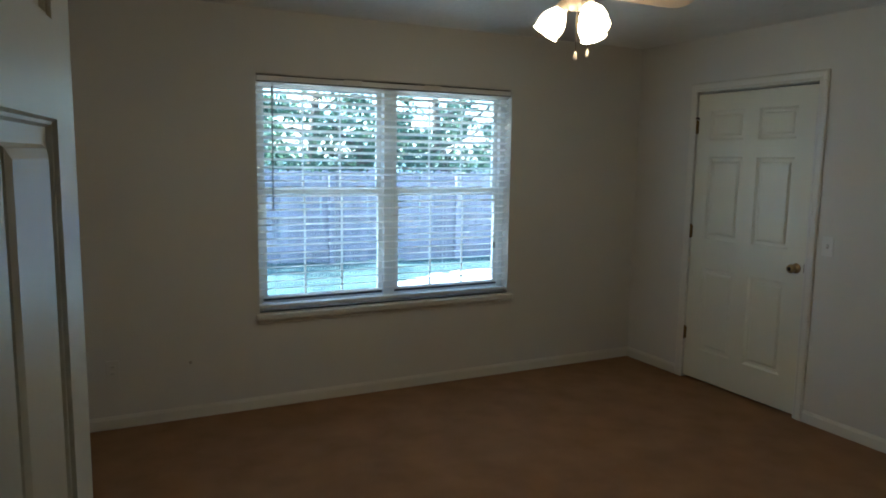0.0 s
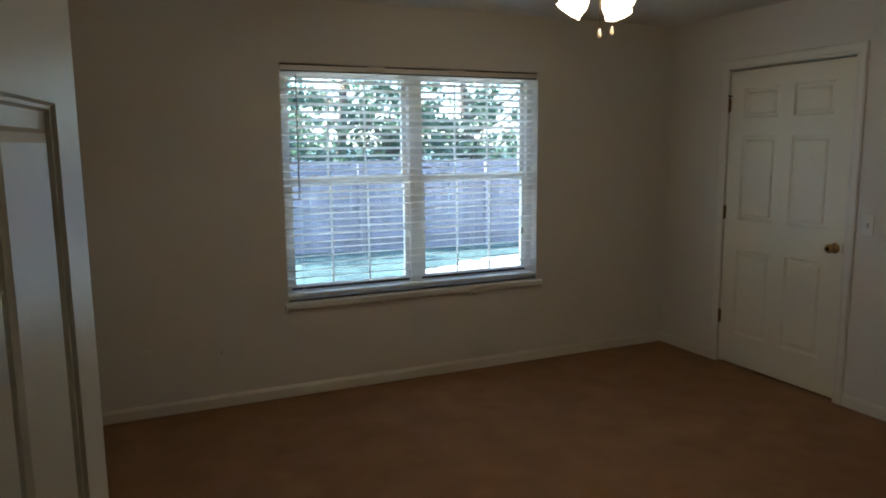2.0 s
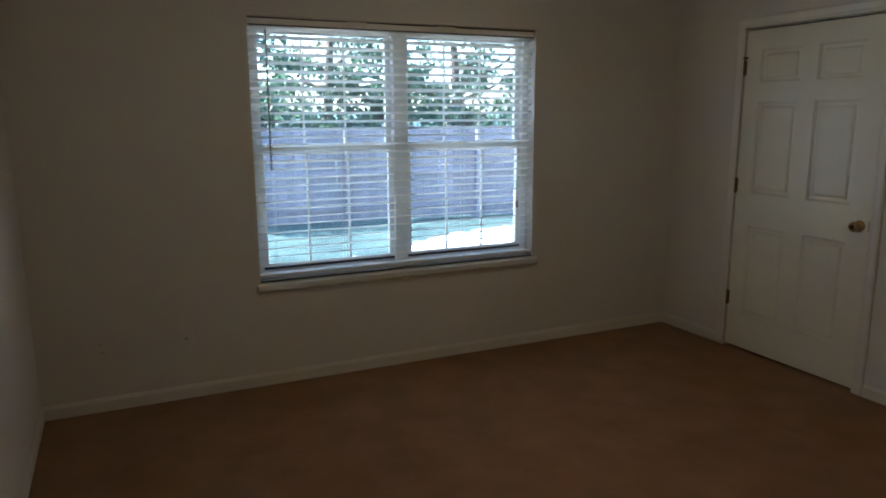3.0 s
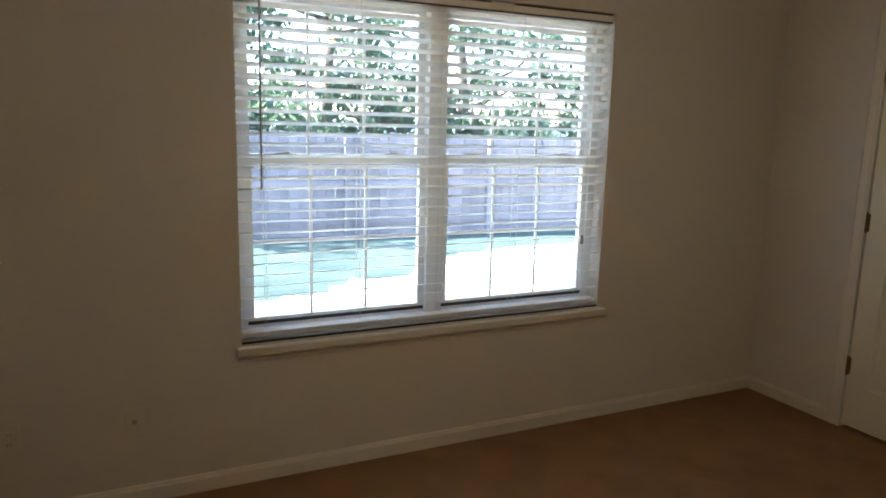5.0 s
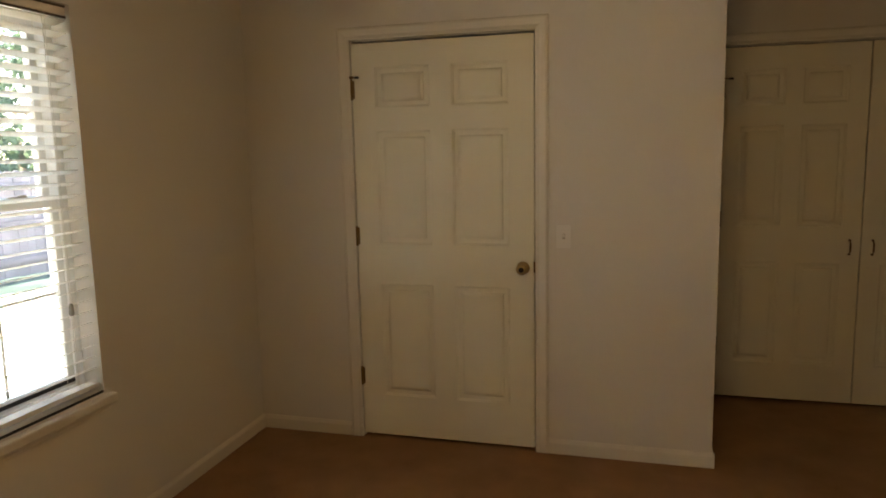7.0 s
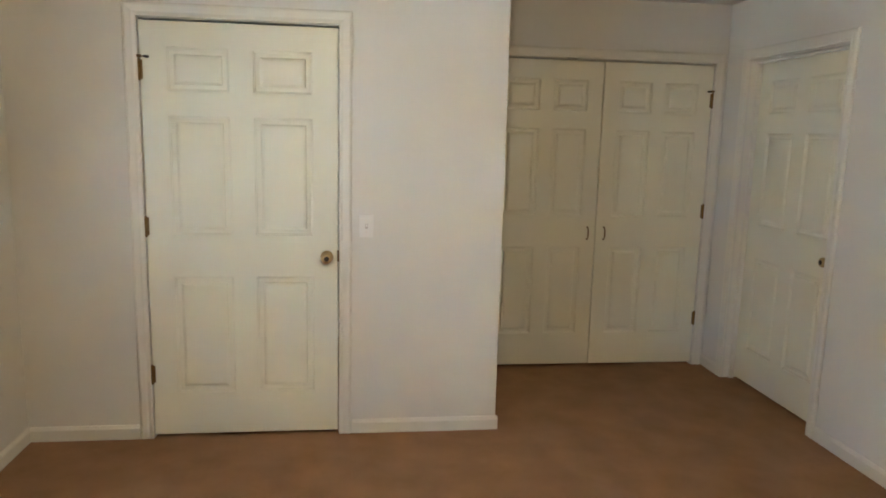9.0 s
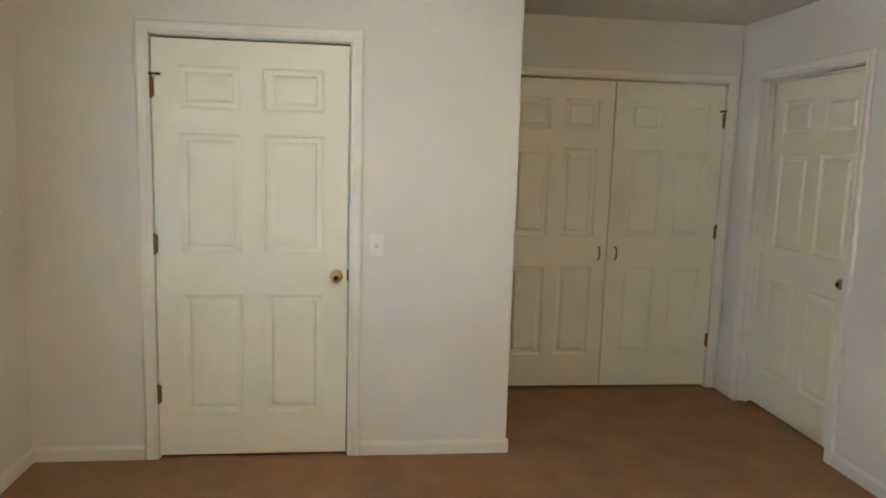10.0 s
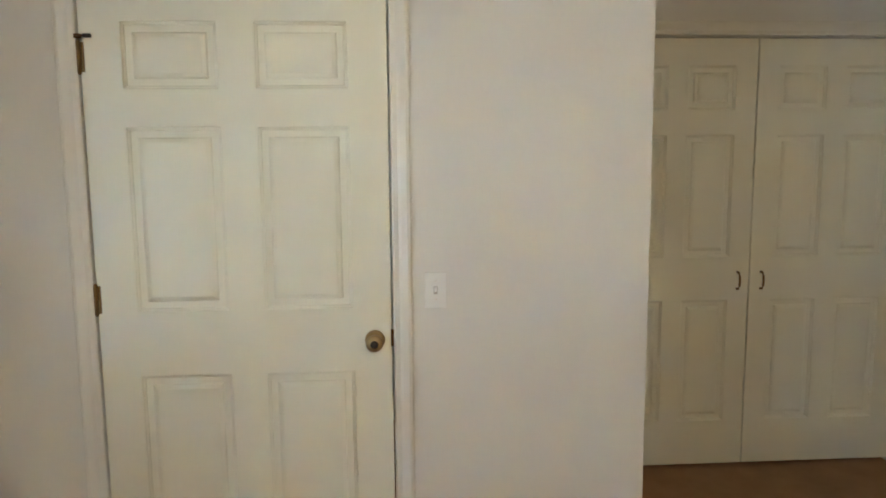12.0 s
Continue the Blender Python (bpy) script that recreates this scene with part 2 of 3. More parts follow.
structure("wall_outer", box(OUT, OUT + 0.1, -5.4, 0, 0, CEIL_Z), WALL, "plain painted wall closing the closets", "wall")


# ---- baseboards ----
def base_run(name, x0, y0, x1, y1, nx, ny):
    """Baseboard from one point to the other, with its face turned to (nx, ny): a flat board with a sloped top."""
    bm = bmesh.new()
    n = Vector((nx, ny, 0))
    prof = ((0.0, 0.0), (0.012, 0.0), (0.012, 0.056), (0.008, 0.064), (0.005, 0.072), (0.0, 0.074))
    a = [bm.verts.new(Vector((x0, y0, 0.001)) + n * d + Vector((0, 0, z))) for d, z in prof]
    b = [bm.verts.new(Vector((x1, y1, 0.001)) + n * d + Vector((0, 0, z))) for d, z in prof]
    for i in range(len(prof)):
        j = (i + 1) % len(prof)
        bm.faces.new((a[i], a[j], b[j], b[i]))
    bm.faces.new(a)
    bm.faces.new(b)
    return structure(name, bm, TRIM, "low painted baseboard with an eased top edge", "baseboard")


CAS = 0.062
base_run("baseboard_north", WEST, 0, 0, 0, 0, -1)
base_run("baseboard_west", WEST, SOUTH, WEST, -0.012, 1, 0)
base_run("baseboard_east_a", 0, -0.012, 0, D1A + CAS + 0.004, -1, 0)
base_run("baseboard_east_b", 0, D1B - CAS - 0.004, 0, -2.36, -1, 0)
base_run("baseboard_alcove", 0.0, -2.348, CLOSET_X, -2.348, 0, -1)
base_run("baseboard_south_a", ENB + CAS + 0.004, SOUTH, RDA - CAS - 0.004, SOUTH, 0, 1)
base_run("baseboard_south_b", RDB + CAS + 0.004, SOUTH, CLOSET_X, SOUTH, 0, 1)


# ---- door casings ----
def casing(name, m, width, head, depth=0.12, both=True):
    """Jamb and moulded casing for an opening: local x runs along the opening from its start, local -y is the room, z up."""
    t = thing(name, "moulded painted casing and jamb round a doorway", "door frame", m, "", "structure")
    prof = ((0.0, 0.0), (0.0, 0.009), (0.006, 0.012), (0.020, 0.010), (0.030, 0.013), (0.048, 0.016), (0.057, 0.014), (CAS, 0.010), (CAS, 0.0))

    def leg(x_in, sign, z0, z1):
        bm = bmesh.new()
        lo = [bm.verts.new((x_in + sign * u, -d, z0)) for u, d in prof]
        hi = [bm.verts.new((x_in + sign * u, -d, z1 + u)) for u, d in prof]
        for i in range(len(prof)):
            j = (i + 1) % len(prof)
            bm.faces.new((lo[i], lo[j], hi[j], hi[i]))
        bm.faces.new(lo)
        bm.faces.new(hi)
        return finish(bm)

    def top():
        bm = bmesh.new()
        a = [bm.verts.new((-u - 0.0, -d, head + u)) for u, d in prof]
        b = [bm.verts.new((width + u, -d, head + u)) for u, d in prof]
        for i in range(len(prof)):
            j = (i + 1) % len(prof)
            bm.faces.new((a[i], a[j], b[j], b[i]))
        bm.faces.new(a)
        bm.faces.new(b)
        return finish(bm)

    part("casing_leg", leg(0, -1, 0.001, head), TRIM, t)
    part("casing_leg", leg(width, 1, 0.001, head), TRIM, t)
    part("casing_head", top(), TRIM, t)
    part("jamb", box(0.0, 0.003, 0.014, depth - 0.001, 0.001, head), TRIM, t)
    part("jamb", box(width - 0.003, width, 0.014, depth - 0.001, 0.001, head), TRIM, t)
    part("jamb_head", box(0.003, width - 0.003, 0.014, depth - 0.001, head - 0.004, head), TRIM, t)
    return t


ALONG_E = Matrix.Translation((0, D1A, 0)) @ pose(0, 0, 0, 0, 0, -90)
casing("trim_door_1", ALONG_E, D1A - D1B, HEAD)
ALONG_C = Matrix.Translation((CLOSET_X, CLA, 0)) @ pose(0, 0, 0, 0, 0, -90)
casing("trim_closet", ALONG_C, CLA - CLB, HEAD)
ALONG_R = Matrix.Translation((RDB, SOUTH, 0)) @ pose(0, 0, 0, 0, 0, 180)
casing("trim_door_2", ALONG_R, RDB - RDA, HEAD)
ALONG_N = Matrix.Translation((ENB, SOUTH, 0)) @ pose(0, 0, 0, 0, 0, 180)
casing("trim_entry", ALONG_N, ENB - ENA, HEAD)


# ---- six-panel doors ----
ROWS = ((0.222, 0.818), (1.025, 1.595), (1.710, 1.908))


def leaf_mesh(w, h, th):
    """Slab with six openings on both faces; local x from the hinge, y from the face (0) back to th."""
    s = w / 0.914
    cols = ((0.120 * s, 0.402 * s), (0.514 * s, 0.792 * s))
    xs = [0, cols[0][0], cols[0][1], cols[1][0], cols[1][1], w]
    zs = [0.005] + [v for r in ROWS for v in r] + [h]
    bm = bmesh.new()
    for y in (0.0, th):
        grid = [[bm.verts.new((x, y, z)) for z in zs] for x in xs]
        for i in range(5):
            for k in range(7):
                if i % 2 == 1 and k % 2 == 1:
                    continue
                bm.faces.new((grid[i][k], grid[i + 1][k], grid[i + 1][k + 1], grid[i][k + 1]))
        if y == 0.0:
            front = grid
    bm.verts.ensure_lookup_table()
    n = len(xs) * len(zs)
    v = list(bm.verts)
    rim = [(i, 0) for i in range(6)] + [(5, k) for k in range(1, 8)] + [(i, 7) for i in range(4, -1, -1)] + [(0, k) for k in range(6, 0, -1)]
    for a, b in zip(rim, rim[1:] + rim[:1]):
        ia, ib = a[0] * 8 + a[1], b[0] * 8 + b[1]
        bm.faces.new((v[ia], v[ib], v[n + ib], v[n + ia]))
    return finish(bm), cols


def panel_mesh(w, h, th):
    """Raised panel: a cove round the rim, then a sloped field, on both faces."""
    bm = bmesh.new()
    for y, s in ((0.0, 1), (th, -1)):
        rings = []
        for inset, d in ((0.0, 0.0), (0.003, 0.0050), (0.007, 0.0056), (0.010, 0.0110), (0.030, 0.0120), (0.035, 0.0060), (0.046, 0.0022)):
            rings.append([bm.verts.new(p) for p in ((inset, y + s * d, inset), (w - inset, y + s * d, inset), (w - inset, y + s * d, h - inset), (inset, y + s * d, h - inset))])
        for a, b in zip(rings, rings[1:]):
            for i in range(4):
                bm.faces.new((a[i], a[(i + 1) % 4], b[(i + 1) % 4], b[i]) if s > 0 else (a[(i + 1) % 4], a[i], b[i], b[(i + 1) % 4]))
        bm.faces.new(rings[-1] if s > 0 else rings[-1][::-1])
    return bm


def hinge_bm():
    """Butt hinge: knuckle with tips and the two thin leaves."""
    bm = turned(((0.0035, -0.052), (0.0055, -0.049), (0.0055, -0.046), (0.0068, -0.045), (0.0068, 0.045), (0.0055, 0.046), (0.0055, 0.049), (0.0035, 0.052)), 12)
    add_box(bm, -0.014, 0.014, 0.004, 0.007, -0.044, 0.044)
    return bm


HINGE = mesh_of("hinge", hinge_bm(), AGEDBRASS)
KNOB = mesh_of("knob", turned(((0.0, 0.0), (0.031, 0.0), (0.032, 0.004), (0.027, 0.009), (0.013, 0.012), (0.011, 0.028), (0.016, 0.034), (0.0255, 0.042), (0.0275, 0.052), (0.024, 0.061), (0.015, 0.065), (0.0, 0.066)), 28, pose(0, 0, 0, 90)), BRASS)
KEYWAY = mesh_of("key_cylinder", turned(((0.0, 0.064), (0.0125, 0.0645), (0.0125, 0.0685), (0.0, 0.069)), 18, pose(0, 0, 0, 90)), KEYHOLE)
LATCH = mesh_of("latch_plate", box(-0.005, 0.004, -0.002, 0.003, -0.028, 0.028, 0.001), DARKBRASS)


def six_panel_door(name, label, w, m, mirrored=False, knob=True, hinges=True, stop=False, h=2.03, th=0.035, pull=False, flip=False):
    """Local x from hinge side (or to it, when mirrored), face at y = 0 looking to -y."""
    d = thing(name, label, "door", m, "", "structure")
    bm, cols = leaf_mesh(w, h, th)
    part("leaf", bm, DOOR, d)
    for r0, r1 in ROWS:
        for c0, c1 in cols:
            if mirrored:
                c0, c1 = w - c1, w - c0
            part("panel", panel_mesh(c1 - c0, r1 - r0, th), DOOR, d, m=pose(c0, 0, r0))
    hx = w + 0.002 if mirrored else -0.002
    kx = 0.054 if mirrored else w - 0.054
    if hinges:
        for z in (0.322, 1.067, 1.803):
            part("hinge", HINGE, None, d, "tarnished brass hinge", pose(hx, -0.006, z))
        if stop:
            s = -1 if mirrored else 1
            st = part("hinge_stop", tube([(hx, -0.006, 1.862), (hx + s * 0.004, -0.020, 1.862), (hx + s * 0.030, -0.034, 1.860), (hx + s * 0.046, -0.040, 1.858)], 0.0032), DARKBRASS, d, "brass hinge-pin door stop")
            part("bumper", tube([(hx + s * 0.030, -0.034, 1.860), (hx + s * 0.052, -0.042, 1.858)], 0.0062), RUBBER_AND_GAP, st, "black rubber bumper")
            part("ring", turned(((0.007, 1.856), (0.011, 1.857), (0.011, 1.869), (0.007, 1.870)), 14, pose(hx, -0.006, 0)), DARKBRASS, st)
    if knob:
        k = part("knob", KNOB, None, d, "polished brass door knob", pose(kx, 0, 0.920))
        part("key_cylinder", KEYWAY, None, k)
        part("latch_plate", LATCH, None, d, "dark brass latch plate", pose(-0.002 if mirrored else w + 0.002, -0.001, 0.925))
    if pull:
        part("handle", tube([(kx, 0.0, 0.872), (kx, -0.016, 0.874), (kx, -0.026, 0.888), (kx, -0.029, 0.912), (kx, -0.026, 0.936), (kx, -0.016, 0.950), (kx, 0.0, 0.952)], [0.0065, 0.0055, 0.005, 0.005, 0.005, 0.0055, 0.0065]), DARKBRASS, d, "small curved brass pull")
    return d


six_panel_door("door_1", "closed cream six-panel door with brass knob and hinges", 0.911, Matrix.Translation((0.001, -0.6025, 0.015)) @ pose(0, 0, 0, 0, 0, -90), stop=True, h=2.026)
six_panel_door("closet_door_1", "closed cream six-panel closet leaf with brass pull", 0.742, Matrix.Translation((CLOSET_X + 0.001, -2.450, 0.015)) @ pose(0, 0, 0, 0, 0, -90), knob=False, pull=True, stop=True)
six_panel_door("closet_door_2", "closed cream six-panel closet leaf hinged beside the corner", 0.742, Matrix.Translation((CLOSET_X + 0.001, -3.199, 0.015)) @ pose(0, 0, 0, 0, 0, -90), mirrored=True, knob=False, pull=True, stop=True)
six_panel_door("door_2", "closed six-panel door set back in the alcove side wall", 0.884, Matrix.Translation((0.706, -4.108, 0.015)) @ pose(0, 0, 0, 0, 0, 180), hinges=False)
# door stops against which the recessed door closes
dst = thing("trim_door_stop", "painted stop strips round the recessed door", "door frame", Matrix(), "", "structure")
part("stop_strip", box(RDA + 0.009, RDA + 0.021, -4.106, -4.075, 0.001, HEAD - 0.009), TRIM, dst)
part("stop_strip", box(RDB - 0.021, RDB - 0.009, -4.106, -4.075, 0.001, HEAD - 0.009), TRIM, dst)
part("stop_strip", box(RDA + 0.021, RDB - 0.021, -4.106, -4.075, HEAD - 0.021, HEAD - 0.009), TRIM, dst)
# the entry door stands open into the room
six_panel_door("entry_door", "cream six-panel entry door standing open into the room", 0.813, Matrix.Translation((-3.985, SOUTH + 0.012, 0.015)) @ pose(0, 0, 0, 0, 0, 81.6), knob=True)


# ---- window ----
win = thing("window_1", "white vinyl twin double-hung window with colonial grids", "window", Matrix(), "", "structure")
FY0, FY1 = 0.085, 0.165
MX0, MX1 = -2.132, -2.000
part("window_frame", box(WX0, WX0 + 0.04, FY0, FY1, WZ0, WZ1, 0.003), VINYL, win)
part("window_frame", box(WX1 - 0.04, WX1, FY0, FY1, WZ0, WZ1, 0.003), VINYL, win)
part("window_frame", box(WX0 + 0.04, WX1 - 0.04, FY0, FY1, WZ1 - 0.045, WZ1, 0.003), VINYL, win)
part("window_frame", box(WX0 + 0.04, WX1 - 0.04, FY0, FY1, WZ0, WZ0 + 0.045, 0.003), VINYL, win)
part("mullion", box(MX0 + 0.025, MX1 - 0.025, FY0 - 0.01, FY1, WZ0 + 0.045, WZ1 - 0.045, 0.004), VINYL, win)
for x0, x1 in ((WX0 + 0.04, MX0 + 0.025), (MX1 - 0.025, WX1 - 0.04)):
    for low in (True, False):
        z0, z1 = (WZ0 + 0.045, 1.375) if low else (1.335, WZ1 - 0.045)
        y0, y1 = (0.092, 0.122) if low else (0.126, 0.156)
        r = 0.032
        rail_low, rail_top = (0.042, 0.042) if low else (0.040, 0.03)
        bm = boxes((x0, x0 + r, y0, y1, z0, z1, 0.002), (x1 - r, x1, y0, y1, z0, z1, 0.002),
                   (x0 + r, x1 - r, y0, y1, z0, z0 + rail_low, 0.002), (x0 + r, x1 - r, y0, y1, z1 - rail_top, z1, 0.002))
        sash = part("sash", bm, VINYL, win)
        gx0, gx1, gz0, gz1 = x0 + r, x1 - r, z0 + rail_low, z1 - rail_top
        ym = (y0 + y1) / 2
        pane = part("pane", box(gx0 - 0.004, gx1 + 0.004, ym - 0.002, ym + 0.002, gz0 - 0.004, gz1 + 0.004), GLASS, sash, "clear window glass")
        pane.visible_shadow = False
        for k in (1, 2):
            gx = gx0 + (gx1 - gx0) * k / 3
            part("muntin", box(gx - 0.0065, gx + 0.0065, ym + 0.004, ym + 0.010, gz0, gz1), MUNTIN, sash)
        gz = (gz0 + gz1) / 2
        part("muntin", box(gx0, gx1, ym + 0.0045, ym + 0.0095, gz - 0.006, gz + 0.006), MUNTIN, sash)
        if low:
            # dark strip stands in for the backlit, shaded face of the bottom rail
            part("weatherstrip", box(x0 + 0.004, x1 - 0.004, y0 - 0.004, y0 - 0.0005, z0 + 0.016, z0 + 0.030), SASHSHADE, sash, "dark grey strip painted as shade on the sash rail")
            for k in (0.2, 0.8):
                lx = x0 + (x1 - x0) * k
                part("sash_lock", boxes((lx - 0.032, lx + 0.032, 0.094, 0.116, 1.3755, 1.3795, 0.001), (lx - 0.006, lx + 0.026, 0.090, 0.100, 1.3795, 1.3855, 0.002)), DULLMETAL, sash, "low metal sash lock")
bm = box(WX0 - 0.022, WX1 + 0.034, -0.036, 0.0, WZ0 - 0.038, WZ0, 0.008)
add_box(bm, WX0, WX1, -0.001, FY0, WZ0 - 0.001, WZ0 + 0.006)
part("window_sill", bm, TRIM, win, "painted wooden window stool")
part("apron", box(WX0 - 0.012, WX1 + 0.016, -0.012, 0.0, WZ0 - 0.064, WZ0 - 0.038, 0.003), TRIM, win)
# black strip imitates the shade in the gap between track and stool
part("sill_seal", box(WX0 + 0.002, WX1 - 0.002, -0.0005, 0.004, WZ0 + 0.007, WZ0 + 0.016), RUBBER_AND_GAP, win, "dark strip painted as the shadow gap along the stool")
part("track", box(WX0 + 0.002, WX1 - 0.002, 0.070, 0.085, WZ0 + 0.006, WZ0 + 0.030, 0.002), VINYL, win)

# blind
blind = thing("window_blind", "open white faux-wood slatted blind lowered over the window", "blind", Matrix.Translation((0, 0.036, 0)))
BX0, BX1 = WX0 + 0.008, WX1 - 0.008
part("headrail", boxes((BX0, BX1, -0.024, 0.026, 2.016, 2.045, 0.002)), RAIL, blind)
# dark strips drawn for the shadow lines under and over the headrail
for z0, z1 in ((2.008, 2.0155), (2.0455, 2.052)):
    part("rail_lip", box(BX0, BX1, -0.026, -0.020, z0, z1), GAPSHADE, blind, "dark strip painted as the shadow gap at the headrail")
for x in (BX0 + 0.60, BX0 + 1.16):
    part("valance_clip", box(x - 0.06, x + 0.06, -0.028, -0.0245, 2.019, 2.050, 0.001), VENT, blind)


def slat_bm(y_half, x0, x1):
    """Slightly crowned slat with eased edges."""
    bm = bmesh.new()
    prof = ((-y_half, -0.0012), (-y_half * 0.5, 0.0000), (0, 0.0004), (y_half * 0.5, 0.0000), (y_half, -0.0012), (y_half, -0.0032), (y_half * 0.5, -0.0022), (0, -0.0018), (-y_half * 0.5, -0.0022), (-y_half, -0.0032))
    a = [bm.verts.new((x0, y, z)) for y, z in prof]
    b = [bm.verts.new((x1, y, z)) for y, z in prof]
    for i in range(len(prof)):
        j = (i + 1) % len(prof)
        bm.faces.new((a[i], a[j], b[j], b[i]))
    bm.faces.new(a)
    bm.faces.new(b)
    return finish(bm)


slat_mesh = mesh_of("slat", slat_bm(0.0245, BX0, BX1), SLAT)
for i in range(30):
    z = 0.705 + 0.0445 * i
    part("slat", slat_mesh, None, blind, m=pose(0, random.uniform(-0.001, 0.001), z, random.uniform(-2.0, 1.0) + SLAT_TILT, random.uniform(-0.07, 0.07), 0))
part("bottom_rail", box(BX0, BX1, -0.025, 0.025, 0.634, 0.650, 0.003), RAIL, blind)
for x in (BX0 + 0.10, BX0 + 0.50, BX0 + 0.89, BX0 + 1.28, BX1 - 0.10):
    for y in (-0.0265, 0.0265):
        part("ladder_cord", box(x - 0.0008, x + 0.0008, y - 0.0008, y + 0.0008, 0.650, 2.018), CORD, blind)
wand = part("wand", tube([(-2.858, -0.034, 1.985), (-2.858, -0.036, 1.95), (-2.862, -0.036, 1.240)], 0.0042, 8), WAND, blind, "grey plastic tilt wand")
part("wand_hook", tube([(-2.858, -0.025, 2.015), (-2.858, -0.036, 2.005), (-2.858, -0.034, 1.983)], 0.002, 6), VENT, wand)
cord = part("lift_cord", tube([(-1.290, -0.030, 2.012), (-1.290, -0.034, 1.5), (-1.288, -0.034, 0.985)], 0.0011, 6), CORD, blind, "thin white lift cord")
part("tassel", turned(((0.002, 0.0), (0.0075, -0.006), (0.0095, -0.040), (0.006, -0.046), (0.001, -0.047)), 12, Matrix.Translation((-1.288, -0.034, 0.985))), WAND, cord, "dark tassel")


# ---- wall plates ----
def outlet(x, z, label):
    o = thing("outlet", label, "outlet", Matrix.Translation((x, 0, z)))
    part("cover_plate", box(-0.035, 0.035, -0.006, -0.0002, -0.0575, 0.0575, 0.002), BEIGE, o)
    for dz in (-0.02, 0.02):
        r = part("receptacle", box(-0.0165, 0.0165, -0.0085, -0.0055, dz - 0.0135, dz + 0.0135, 0.001), BEIGE, o)
        for dx in (-0.006, 0.006):
            part("slot", box(dx - 0.001, dx + 0.001, -0.0088, -0.0084, dz - 0.003, dz + 0.006), SLOT, r)
    part("screw", turned(((0.0, 0.0), (0.003, 0.0), (0.0025, 0.0012), (0.0, 0.0014)), 10, Matrix.Translation((0, -0.006, 0)) @ pose(0, 0, 0, 90)), VENT, o)


outlet(-3.788, 0.344, "beige duplex outlet low on the window wall")
jack = thing("cable_jack", "beige coax cable plate with dull threaded socket", "cable jack", Matrix.Translation((-3.368, 0, 0.344)))
part("cover_plate", box(-0.035, 0.035, -0.005, -0.0002, -0.0575, 0.0575, 0.002), BEIGE, jack)
part("socket", turned(((0.0, 0.0), (0.0095, 0.0), (0.0095, 0.004), (0.006, 0.0045), (0.006, 0.012), (0.0, 0.0122)), 16, Matrix.Translation((0, -0.005, 0)) @ pose(0, 0, 0, 90)), DULLMETAL, jack, "dull metal coax socket")
for dz in (-0.042, 0.042):
    part("screw", turned(((0.0, 0.0), (0.003, 0.0), (0.0025, 0.0012), (0.0, 0.0014)), 10, Matrix.Translation((0, -0.005, dz)) @ pose(0, 0, 0, 90)), VENT, jack)
sw = thing("light_switch", "white toggle light switch beside the door casing", "light switch", Matrix.Translation((0, -1.655, 1.093)))
part("cover_plate", box(-0.006, -0.0002, -0.035, 0.035, -0.0575, 0.0575, 0.002), PLASTIC, sw)
part("toggle_slot", box(-0.0068, -0.0058, -0.0065, 0.0065, -0.0125, 0.0125), DULLMETAL, sw)
part("toggle", box(-0.017, -0.005, -0.0045, 0.0045, -0.004, 0.012, 0.0015), PLASTIC, sw)
for dz in (-0.03, 0.03):
    part("screw", turned(((0.0, 0.0), (0.003, 0.0), (0.0025, 0.0012), (0.0, 0.0014)), 10, Matrix.Translation((-0.006, 0, dz)) @ pose(0, 0, 0, 0, -90)), VENT, sw)

# ---- ceiling register ----
vent = thing("ceiling_vent", "cream metal ceiling register with three banks of louvres", "vent", Matrix.Translation((-2.765, -0.70, CEIL_Z)))
part("frame", boxes((-0.165, 0.165, -0.090, -0.062, -0.010, -0.001, 0.003), (-0.165, 0.165, 0.062, 0.090, -0.010, -0.001, 0.003), (-0.165, -0.138, -0.062, 0.062, -0.010, -0.001, 0.003),
                    (0.138, 0.165, -0.062, 0.062, -0.010, -0.001, 0.003), (-0.062, -0.052, -0.062, 0.062, -0.009, -0.001), (0.052, 0.062, -0.062, 0.062, -0.009, -0.001)), VENT, vent)
part("backing", box(-0.138, 0.138, -0.062, 0.062, -0.003, -0.0005), SLOT, vent)
for i in range(7):
    part("louvre", box(-0.052, 0.052, -0.010, 0.010, -0.0008, 0.0008), VENT, vent, m=pose(0, -0.054 + 0.018 * i, -0.009, 40))
for i in range(3):
    part("louvre", box(-0.010, 0.010, -0.060, 0.060, -0.0006, 0.0006), VENT, vent, m=pose(-0.123 + 0.0235 * i, 0, -0.009, 0, 78))
    part("louvre", box(-0.010, 0.010, -0.060, 0.060, -0.0008, 0.0008), VENT, vent, m=pose(0.075 + 0.0235 * i, 0, -0.009, 0, -78))

# ---- ceiling fan ----
FAN = Matrix.Translation((-2.07, -1.925, -0.012))
fan = thing("ceiling_fan", "cream five-blade ceiling fan with three lit tulip shades", "ceiling fan", FAN)
part("canopy", turned(((0.085, 2.4415), (0.088, 2.410), (0.080, 2.392), (0.050, 2.388), (0.050, 2.366)), 36), FANWHITE, fan)
part("motor_housing", turned(((0.05, 2.368), (0.145, 2.362), (0.164, 2.345), (0.166, 2.300), (0.150, 2.250), (0.095, 2.262), (0.05, 2.260)), 40), FANWHITE, fan)
part("vent_ring", turned(((0.05, 2.2595), (0.080, 2.260), (0.074, 2.246), (0.05, 2.244)), 32), DARKBRASS, fan)
